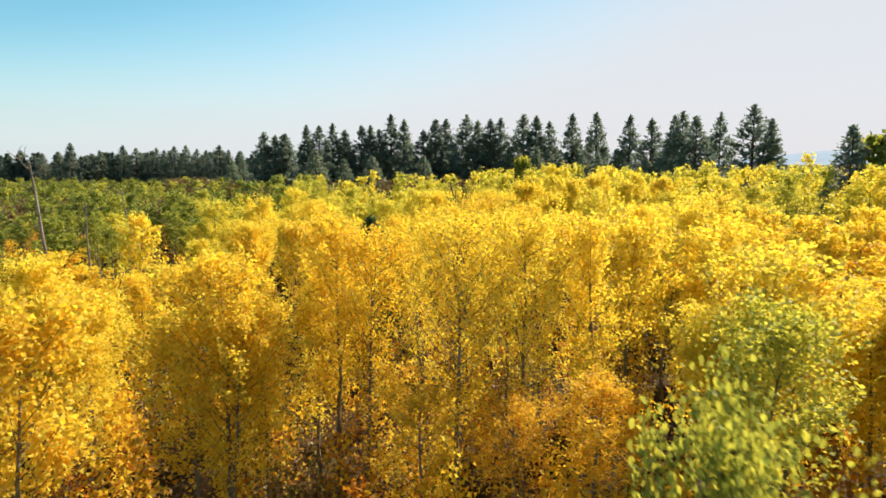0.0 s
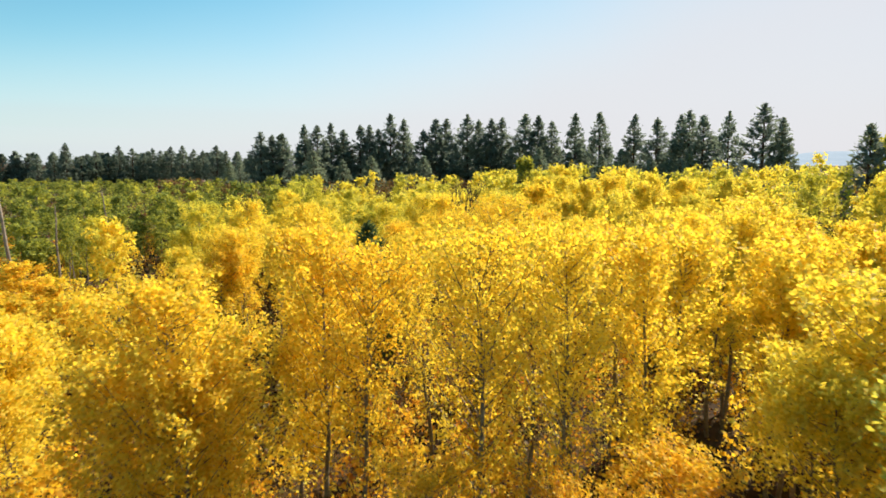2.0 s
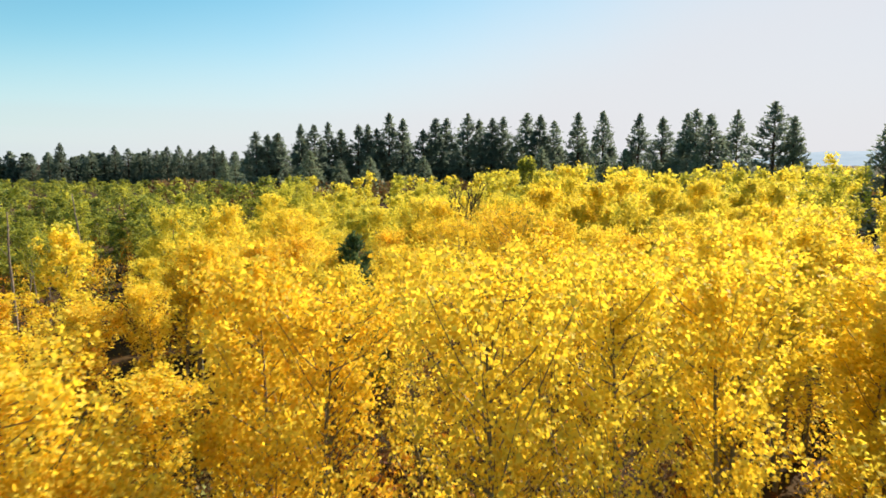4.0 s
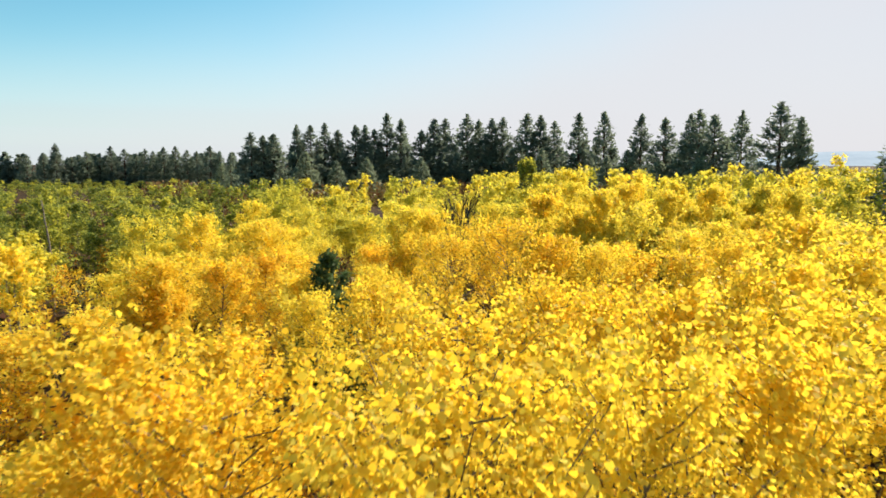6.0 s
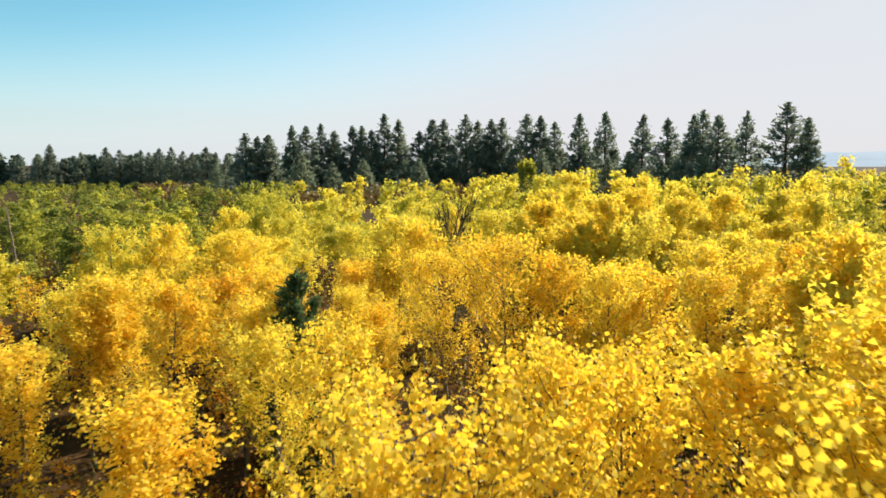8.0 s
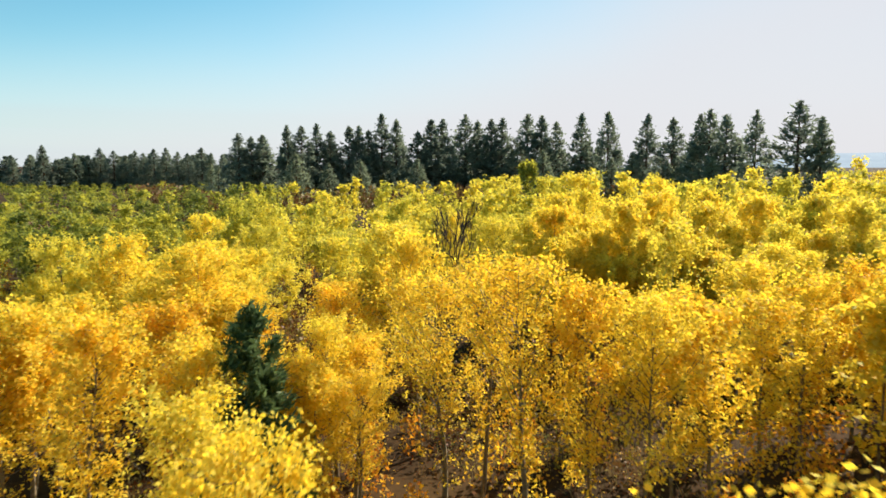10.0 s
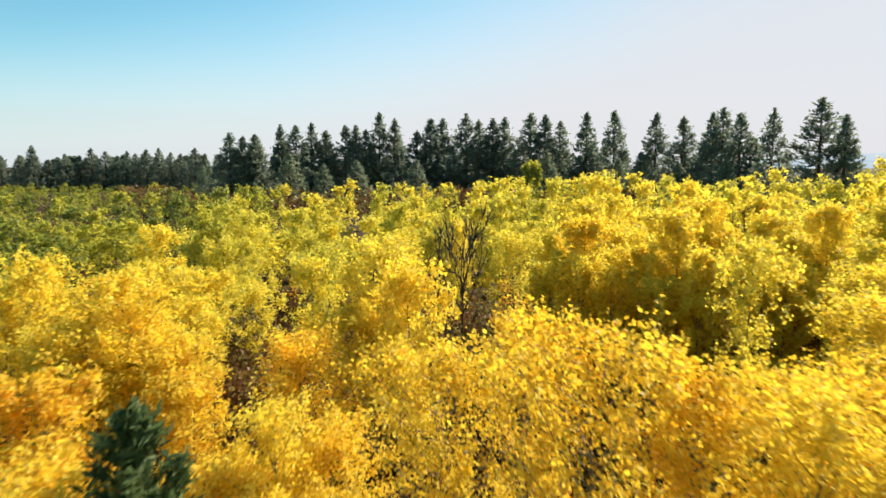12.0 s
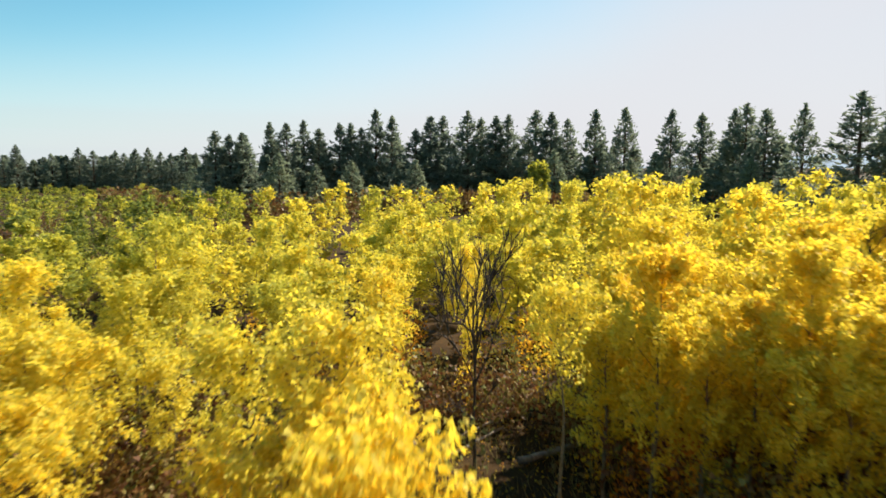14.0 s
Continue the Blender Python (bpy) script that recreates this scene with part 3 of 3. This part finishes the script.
# ---- pines ----
def pine_shape(seed, h, radius, base=0.1, whorls=20, tufts=1500, size=0.42, ragged=0.35, slim=0.34, taper=0.82):
    """An old pine: tapered trunk, whorls of limbs with tufts of needles, ragged outline."""
    rng = np.random.default_rng(seed)
    z = np.linspace(-0.4, h * 0.98, 8)
    lean = np.cumsum(rng.normal(0, 0.012 * h / 8, (8, 2)), 0)
    lean -= np.linspace(0, 1, 8)[:, None] * lean[-1]
    stem = np.column_stack([lean, z])
    wood = [tube(stem, np.linspace(0.016 * h, 0.0025 * h, 8), 7)]
    lines, share = [], []
    for i in range(whorls):
        k = (i + rng.uniform(0, 0.8)) / whorls
        zz = h * (base + (0.97 - base) * k)
        o0 = np.array([np.interp(zz, z, lean[:, 0]), np.interp(zz, z, lean[:, 1]), zz])
        full = radius * (1 - k) ** taper * min(1, 0.8 + 1.6 * k) + 0.025 * radius
        for j in range(8 if k < 0.8 else 5):
            a = rng.uniform(0, 6.283)
            r = full * rng.uniform(1 - ragged * 1.5, 1 + ragged * 0.45)
            if rng.random() < ragged * 0.35:
                r *= 0.4
            lift = r * (-0.22 + 0.75 * k)
            o = o0 + (0, 0, rng.uniform(-0.6, 0.6) * h / whorls * min(1, 4 * (1 - k)))
            end = o + (math.cos(a) * r, math.sin(a) * r, lift + 0.12 * r)
            mid = o + (math.cos(a) * r * 0.55, math.sin(a) * r * 0.55, lift * 0.7 - 0.06 * r)
            lines.append((o, mid, end))
            if j % 2 == 0:
                wood.append(tube(np.array([o, mid, end]), (0.0035 * h, 0.0022 * h, 0.0008 * h), 3))
            share.append(r + 0.14 * radius)
    lines, share = np.array(lines), np.array(share) / sum(share)
    which = rng.choice(len(lines), tufts, p=share)
    u = (rng.uniform(0.05, 1, tufts) ** 0.45)[:, None]
    L = lines[which]
    at = np.where(u < 0.5, L[:, 0] + (L[:, 1] - L[:, 0]) * u * 2, L[:, 1] + (L[:, 2] - L[:, 1]) * (u * 2 - 1))
    at = at + rng.normal(0, 0.28 * size, (tufts, 3)) * (1, 1, 1.3)
    peak = rng.uniform(0, 1, 80)
    at[:80] = np.column_stack([rng.normal(0, 0.13 * radius * (1.05 - peak), 80), rng.normal(0, 0.13 * radius * (1.05 - peak), 80), h * (0.84 + 0.16 * peak)])
    tip = unit(unit(L[:, 2] - L[:, 0]) * 0.7 + rng.normal(0, 0.6, (tufts, 3)) + (0, 0, 0.35))
    side = unit(np.cross(tip, rng.normal(size=(tufts, 3))))
    s = (size * rng.uniform(0.6, 1.3, tufts))[:, None]
    p = np.stack([at - tip * s * 0.5, at + side * s * slim, at + tip * s * 0.6, at - side * s * slim], 1).reshape(-1, 3)
    return merge(wood), (p, np.arange(tufts * 4).reshape(-1, 4))


PINES = [pine_shape(100 + i, 16.2, r * 1.2, b, w, 3000, 0.60, g * 0.8, 0.21, 0.88) for i, (r, b, w, g) in enumerate(((3.5, 0.04, 34, 0.18), (3.1, 0.04, 36, 0.16), (3.8, 0.05, 30, 0.22), (2.9, 0.04, 38, 0.14), (3.9, 0.06, 28, 0.22), (3.4, 0.06, 30, 0.20)))]
PINES += [pine_shape(110 + i, 16.2, 3.4, 0.03, 18, 520, 1.3, 0.3, 0.28) for i in range(3)]
PINE_MASTERS = {}


def pine(x, y, h, pick, wide=1.0, shade=0.35, label="tall dark green pine at the woodland edge"):
    m = pose(x, y, 0, 0, 0, (x * 77 + y * 31) % 360)
    if pick not in PINE_MASTERS:
        (wp, wf), (lp, lf) = PINES[pick]
        PINE_MASTERS[pick] = thing = new("pine_tree")
        part("trunk", [(wp, wf, pine_bark_mat, None)], thing, "brown trunk with bare limb ends")
        part("crown", [(lp, lf, needle_mat, None)], thing)
        thing.matrix_basis = m
    else:
        thing = copy_thing(PINE_MASTERS[pick], m)
    s = h / 16.0
    thing.scale = (1.22 * s * wide, 1.22 * s * wide, s)
    for c in thing.children:
        c.color = (shade, 0, 0, 1)
    return tagged(thing, label, "tree", "pines along the woodland edge")


# x, y, height
PINES_LEFT = [(-133.9, 216.0, 10.3), (-128.3, 216.0, 10.8), (-124.3, 216.0, 13.7), (-121.1, 219.1, 9.6), (-117.9, 222.4, 11.4), (-115.1, 225.4, 10.9), (-112.5, 227.8, 13.2), (-107.3, 226.4, 12.2), (-102.6, 224.8, 10.8), (-99.1, 223.7, 12.2), (-96.0, 222.7, 11.4), (-91.9, 221.3, 12.7), (-87.5, 219.9, 13.0), (-83.1, 218.3, 11.7), (-79.6, 217.1, 11.3), (-74.6, 215.4, 12.9), (-71.1, 214.1, 11.3), (-67.2, 212.7, 10.8)]
PINES_MIDDLE = [(-35.7, 126.8, 13.2), (-33.5, 126.9, 12.6), (-31.6, 127.3, 12.9), (-28.3, 131.9, 14.8), (-26.2, 134.7, 14.8), (-23.9, 137.6, 15.5), (-21.4, 138.8, 14.1), (-18.0, 140.2, 15.2), (-16.1, 140.9, 15.2), (-14.3, 141.6, 14.4), (-11.8, 142.5, 17.7), (-9.0, 144.6, 16.7), (-4.8, 148.6, 14.6), (-2.1, 151.2, 17.2), (0.4, 153.4, 17.4)]
PINES_RIGHT = [(5.4, 157.7, 18.6), (8.1, 157.3, 17.3), (11.1, 156.3, 17.5), (13.5, 155.5, 17.8), (18.8, 153.7, 18.5), (21.7, 152.7, 18.0), (24.6, 151.7, 16.7), (29.7, 149.8, 18.3), (34.3, 146.0, 18.4), (37.8, 130.4, 16.8), (40.1, 123.5, 15.6), (42.4, 116.9, 15.8), (43.0, 114.7, 16.3), (44.1, 111.1, 15.3), (45.5, 104.1, 15.3), (46.4, 94.1, 15.7), (47.7, 91.2, 13.5), (46.6, 69.5, 11.5)]
grow = np.random.default_rng(21)
for row in (PINES_LEFT, PINES_MIDDLE, PINES_RIGHT):
    for i, (x, y, h) in enumerate(row):
        pine(x, y, h, int(grow.integers(6)), grow.uniform(0.9, 1.25) * (1.25 if row is PINES_LEFT else 1.0), grow.uniform(0.2, 0.5))
# the wood behind the first row
for i in range(62):
    x = -182 + 1.95 * i + grow.normal(0, 0.6)
    pine(x, 230 + 14 * grow.random(), grow.uniform(8.6, 11.4), 6 + int(grow.integers(3)), 1.5, grow.uniform(0.15, 0.35), "dark pine in the wood behind the first row")
for i in range(36):
    x = -38 + 2.4 * i + grow.normal(0, 0.8)
    y = float(np.interp(x, (-40, -12, 5, 34, 46), (134, 150, 166, 152, 112))) + 5 * grow.random()
    pine(x, y, grow.uniform(9.5, 13.0), 6 + int(grow.integers(3)), 1.25, grow.uniform(0.15, 0.35), "dark pine in the wood behind the first row")
# small pines in front
for x, y, h in ((-25.0, 124.0, 9.6), (-20.0, 128.0, 8.0), (-14.5, 130.0, 8.6), (-4.2, 132.0, 8.8), (20.0, 138.0, 10.5), (32.0, 133.0, 9.0), (34.5, 128.0, 9.8), (37.5, 118.0, 8.4), (41.0, 108.0, 8.8), (-44.0, 140.0, 7.5), (-56.0, 170.0, 8.0)):
    pine(x, y, h, int(grow.integers(6)), 1.35, grow.uniform(0.55, 0.8), "small grey-green pine in front of taller pines")


# ---- ground ----
def build_ground():
    n = 150
    u = np.linspace(-1, 1, n)
    g = np.sign(u) * (60 * np.abs(u) + 3440 * np.abs(u) ** 6)
    xs, ys = np.meshgrid(g, g + 20, indexing="xy")
    z = np.array([[0.10 * noise.noise((x * 0.35, y * 0.35, 0)) + 0.16 * noise.noise((x * 0.09, y * 0.09, 4)) for x, y in zip(a, b)] for a, b in zip(xs, ys)])
    z -= 0.12
    p = np.stack([xs, ys, z], -1).reshape(-1, 3)
    i, j = np.meshgrid(np.arange(n - 1), np.arange(n - 1), indexing="ij")
    f = np.stack([i * n + j, i * n + j + 1, (i + 1) * n + j + 1, (i + 1) * n + j], -1).reshape(-1, 4)
    ob = new("ground", mesh_of("ground", [(p, f, ground_mat, None)]))
    return tagged(ob, "brown forest floor with dry grass and leaf litter", "ground", kind="structure")


build_ground()


# ---- distance ----
def build_hill():
    n = 60
    x = np.linspace(200, 3400, n)
    top = np.array([58 * math.exp(-((v - 2350) / 700) ** 2) + 40 * math.exp(-((v - 1500) / 420) ** 2) + 5 * noise.noise((v * 0.006, 0, 2)) for v in x])
    rows = [np.column_stack([x, np.full(n, 2600.0) + d, np.maximum(-1.0, top * k)]) for d, k in ((-500, -0.2), (-250, 0.45), (0, 1.0), (400, 0.3), (700, -0.2))]
    p = np.concatenate(rows)
    i, j = np.meshgrid(np.arange(4), np.arange(n - 1), indexing="ij")
    f = np.stack([i * n + j, i * n + j + 1, (i + 1) * n + j + 1, (i + 1) * n + j], -1).reshape(-1, 4)
    return tagged(new("distant_hill", mesh_of("distant_hill", [(p, f, hazy_hill_mat, None)])), "low hill on the horizon, haze painted in blue", "hill", kind="structure")


build_hill()


# ---- single trees ----
def limb_lines(rng, start, way, length, levels, bend=0.22, forks=(3, 5)):
    """A forking bare limb: its lines and radii."""
    n = 6
    pts, d = [np.array(start, float)], np.array(way, float)
    for _ in range(n - 1):
        d = unit(d + rng.normal(0, bend, 3) + (0, 0, 0.06))
        pts.append(pts[-1] + d * length / (n - 1))
    made = [(np.array(pts), length)]
    if levels:
        for _ in range(int(rng.integers(*forks)) + 1):
            k = rng.uniform(0.35, 0.95) * (n - 1)
            at = pts[int(k)] + (pts[min(n - 1, int(k) + 1)] - pts[int(k)]) * (k % 1)
            made += limb_lines(rng, at, unit(d + rng.normal(0, 0.45, 3) + (0, 0, 0.35)), length * rng.uniform(0.4, 0.65), levels - 1, bend, forks)
    return made


def bare_tree(name, x, y, stem, limbs, mat, seed, label, thick=0.06, levels=2):
    rng = np.random.default_rng(seed)
    thing = new(name)
    thing.location = (x, y, 0)
    line = np.array(stem, float)
    fine = np.array([[np.interp(t, np.linspace(0, 1, len(line)), line[:, k]) for k in range(3)] for t in np.linspace(0, 1, 14)])
    fine[1:, :2] += np.cumsum(rng.normal(0, 0.012, (13, 2)), 0)
    part("trunk", [(*tube(fine, np.linspace(thick, thick * 0.3, 14), 8), mat, None)], thing)
    for k, azimuth, rise, length in limbs:
        i = k * 13
        at = fine[int(i)] + (fine[min(13, int(i) + 1)] - fine[int(i)]) * (i % 1)
        way = (math.cos(radians(azimuth)) * math.cos(radians(rise)), math.sin(radians(azimuth)) * math.cos(radians(rise)), math.sin(radians(rise)))
        pieces = [tube(p, np.linspace(0.010 + 0.011 * l, 0.005, len(p)) * (thick / 0.06) ** 0.5, 5) for p, l in limb_lines(rng, at, way, length, levels)]
        part("limb", [(*merge(pieces), mat, None)], thing)
    return tagged(thing, label, "tree")


bare_tree("dead_tree", 1.6, 36.0, [(0, 0, -0.2), (-0.05, 0, 1.2), (0.05, 0.1, 2.4), (0.12, 0, 3.4)],
          [(0.55, 190, 75, 2.3), (0.62, 20, 74, 2.4), (0.70, 205, 78, 2.4), (0.78, 95, 76, 2.4), (0.82, 340, 77, 2.3), (0.90, 160, 82, 2.4), (0.97, 30, 84, 2.6), (0.36, 185, 20, 1.0), (0.44, 350, 30, 0.9), (0.95, 260, 78, 2.4), (0.86, 300, 74, 2.1), (0.74, 150, 72, 2.1)],
          dead_mat, 4, "bare dark dead tree with upswept branches", 0.08).scale = (0.66, 0.66, 1.0)
bare_tree("snag", -17.9, 23.4, [(0, 0, -0.2), (-0.06, 0, 2.0), (-0.30, 0, 4.2), (-0.52, 0, 6.2), (-0.66, 0, 7.35)],
          [(0.80, 150, 70, 1.5), (0.86, 20, 55, 0.8), (0.72, 200, 40, 0.6), (0.60, 15, 35, 0.6), (0.5, 170, 30, 0.4)], snag_mat, 9, "tall bleached snag with broken top branches", 0.105, 1)
bare_tree("snag", -16.9, 25.0, [(0, 0, -0.2), (-0.05, 0, 2.0), (-0.1, 0, 4.0), (-0.05, 0, 5.4)], [(0.8, 60, 60, 0.7), (0.6, 200, 45, 0.6)], snag_mat, 12, "slender dead stem beside a taller snag", 0.07, 0)
bare_tree("snag", -20.5, 36.5, [(0, 0, -0.2), (0.1, 0, 2.0), (-0.1, 0, 4.0), (-0.25, 0, 5.6)], [(0.85, 120, 60, 0.8), (0.7, 20, 50, 0.6)], snag_mat, 14, "thin leaning dead stem among green trees", 0.08, 0)
bare_tree("dead_branch", 12.9, 38.0, [(0, 0, -0.2), (0.1, 0, 2.0), (0.0, 0.1, 4.2), (-0.2, 0, 5.6)], [(0.85, 150, 60, 1.0), (0.95, 20, 50, 0.9), (0.9, 200, 75, 0.9)], dead_mat, 15, "bare dead stem rising among yellow aspens", 0.06, 1)

# the young pine among the aspens
(wp, wf), (lp, lf) = pine_shape(300, 5.3, 1.30, 0.15, 17, 11000, 0.21, 0.22, 0.12, 0.70)
young = new("young_pine")
young.location = (-2.3, 18.5, 0)
part("trunk", [(wp, wf, pine_bark_mat, None)], young, "straight brown trunk")
part("crown", [(lp, lf, young_needle_mat, None)], young).color = (0.55, 0, 0, 1)
tagged(young, "young blue-green pine among golden aspens", "tree")

# the round green tree by the right-hand pine
(wp, wf), (lp, lf) = aspen_shape(90, 1500, 0.34, 4, 2.0, 0.15, 30, 6, 2.5)
green = new("broadleaf_tree")
green.location, green.scale = (50.5, 70.5, 0), (1.5, 1.5, 1.65)
part("trunk", [(wp, wf, pine_bark_mat, None)], green)
part("crown", [(lp, lf, leaf_mat, None)], green).color = (0.93, 0, 0, 1)
tagged(green, "broad dull green tree beside a pine", "tree")


rusty = copy_thing(green, pose(15.7, 126.0, 0, 0, 0, 70))
rusty.scale = (1.2, 1.2, 1.3)
for c in rusty.children:
    c.color = (0.88, 0, 0, 1)
tagged(rusty, "small olive-gold broadleaf tree before dark pines", "tree")


# ---- forest floor ----
def log(x, y, turn, length, radius, seed, label):
    rng = np.random.default_rng(seed)
    u = np.linspace(-0.5, 0.5, 9)
    line = np.column_stack([u * length, 0.05 * length * np.sin(u * 3) + rng.normal(0, 0.01, 9), radius * 0.8 + 0.1 * length * np.maximum(0, u) ** 2])
    ob = new("fallen_log", mesh_of("fallen_log", [(*tube(line, np.linspace(radius, radius * 0.55, 9) * rng.uniform(0.9, 1.1, 9), 8), snag_mat, None)]))
    ob.matrix_basis = pose(x, y, 0, 0, 0, turn)
    return tagged(ob, label, "log", "fallen logs in the clearing")


log(1.7, 37.6, 42, 2.6, 0.06, 1, "slender bleached log lying on the ground")
log(1.5, 38.3, 38, 2.2, 0.05, 2, "slender bleached log lying on the ground")
log(3.8, 36.9, 25, 2.4, 0.11, 3, "thick weathered log half sunk in grass")
log(6.4, 29.3, 160, 2.2, 0.09, 4, "grey log on bare ground in the clearing")
log(7.9, 27.6, 15, 1.7, 0.07, 5, "grey log on bare ground in the clearing")


def scatter(count, seed, pick):
    rng = np.random.default_rng(seed)
    at = []
    while len(at) < count:
        x, y = rng.uniform(-13, 15), rng.uniform(-2, 44)
        if pick(x, y, rng):
            at.append((x, y, 0.10 * noise.noise((x * 0.35, y * 0.35, 0)) + 0.16 * noise.noise((x * 0.09, y * 0.09, 4)) - 0.12))
    return rng, np.array(at)


def build_grass():
    rng, at = scatter(2600, 31, lambda x, y, r: is_open(x, y, 0.8) or r.random() < 0.12)
    at = np.repeat(at, 5, 0)
    n = len(at)
    root = at + rng.normal(0, 0.07, (n, 3)) * (1, 1, 0)
    tip = root + np.column_stack([rng.normal(0, 0.13, (n, 2)), rng.uniform(0.15, 0.5, n)])
    side = unit(np.cross(tip - root, rng.normal(size=(n, 3)))) * 0.010
    p = np.stack([root - side, root + side, tip], 1).reshape(-1, 3)
    ob = new("dry_grass", mesh_of("dry_grass", [(p, np.arange(3 * n).reshape(n, 3), grass_mat, np.repeat(rng.uniform(0.1, 0.8, n), 3))]))
    ob.color = (0, 0, 0, 1)
    tagged(ob, "tufts of dry straw-coloured grass", "grass", kind="stuff")


def build_litter():
    rng, at = scatter(15000, 32, lambda x, y, r: is_open(x, y, 1.2) or r.random() < 0.25)
    p, f = leaves_at(rng, at + (0, 0, 0.03), 0.085)
    p = p.reshape(-1, 4, 3)
    p[:, :, 2] = at[:, None, 2] + 0.02 + (p[:, :, 2] - at[:, None, 2]) * 0.25
    p = p.reshape(-1, 3)
    ob = new("leaf_litter", mesh_of("leaf_litter", [(p, f, leaf_mat, np.repeat(rng.uniform(0.0, 0.4, len(at)), 4))]))
    ob.color = (0, 0, 0, 1)
    tagged(ob, "fallen yellow and brown aspen leaves", "leaf litter", kind="stuff")


def build_shrubs():
    """Low brown shrubs and saplings under the trees and before the pines."""
    rng, at = scatter(330, 33, lambda x, y, r: is_open(x, y, 1.0) and y > 4)
    far = np.column_stack([rng.uniform(-60, 50, 230), rng.uniform(0, 1, 230), np.zeros(230)])
    far[:, 1] = np.interp(far[:, 0], (-60, -36, -12, 5, 34, 46), (150, 118, 130, 140, 126, 84)) - 12 * far[:, 1]
    blocks_p, tints, k = [], [], 0
    side = np.column_stack([-12 - 52 * rng.random(260), 24 + 100 * rng.random(260) ** 1.3, np.zeros(260)])
    under = np.column_stack([rng.uniform(-13, 19, 640), rng.uniform(27.5, 42, 640), np.full(640, -0.1)])
    for spots, count, size, tall, spread in ((at, 110, 0.085, 1.5, 0.34), (under, 130, 0.115, 2.0, 0.42), (far, 60, 0.5, 3.4, 1.3), (side, 70, 0.24, 1.9, 0.7)):
        for x, y, z in spots:
            if is_bare(x, y):
                continue
            h = tall * rng.uniform(0.5, 1.2)
            c = np.column_stack([rng.normal(x, spread, count), rng.normal(y, spread, count), z + h * rng.random(count) ** 0.7])
            blocks_p.append(leaves_at(rng, c, 1.2 * size, 3))
            tints.append(np.full(count * 3, rng.uniform(0.05, 0.9)))
    p, f = merge(blocks_p)
    ob = new("undergrowth", mesh_of("undergrowth", [(p, f, shrub_mat, np.concatenate(tints))]))
    ob.color = (0, 0, 0, 1)
    tagged(ob, "low russet and olive shrubs", "shrubs", kind="stuff")


def build_saplings():
    """Knee to head high aspen suckers that fill the floor between the stems."""
    rng = np.random.default_rng(41)
    blocks, tints = [], []
    while len(blocks) < 640:
        y = 46 * rng.random() ** 1.25
        x = rng.uniform(-1, 1) * (2 + 0.66 * (y + 7.5)) + 0.7
        if y < 2 and abs(x) < 4:
            continue
        if is_bare(x, y):
            continue
        bare = is_open(x, y)
        h = rng.uniform(0.9, 2.7) * (0.6 if bare else 1.0)
        n = int(115 * h)
        k = rng.random(n)
        r = 0.42 * np.sqrt(rng.random(n)) * (1.1 - 0.7 * k) * h ** 0.5
        a = rng.uniform(0, 6.283, n)
        at = np.column_stack([x + r * np.cos(a), y + r * np.sin(a), 0.1 + h * k])
        blocks.append(leaves_at(rng, at, 0.105, 3))
        tints.append(np.full(3 * n, rng.uniform(0.0, 0.25) if bare else rng.uniform(0.02, 0.38)))
    p, f = merge(blocks)
    ob = new("aspen_suckers", mesh_of("aspen_suckers", [(p, f, leaf_mat, np.concatenate(tints))]))
    ob.color = (0, 0, 0, 1)
    tagged(ob, "low golden and brown aspen suckers on the floor", "saplings", kind="stuff")


build_saplings()
build_grass()
build_litter()
build_shrubs()
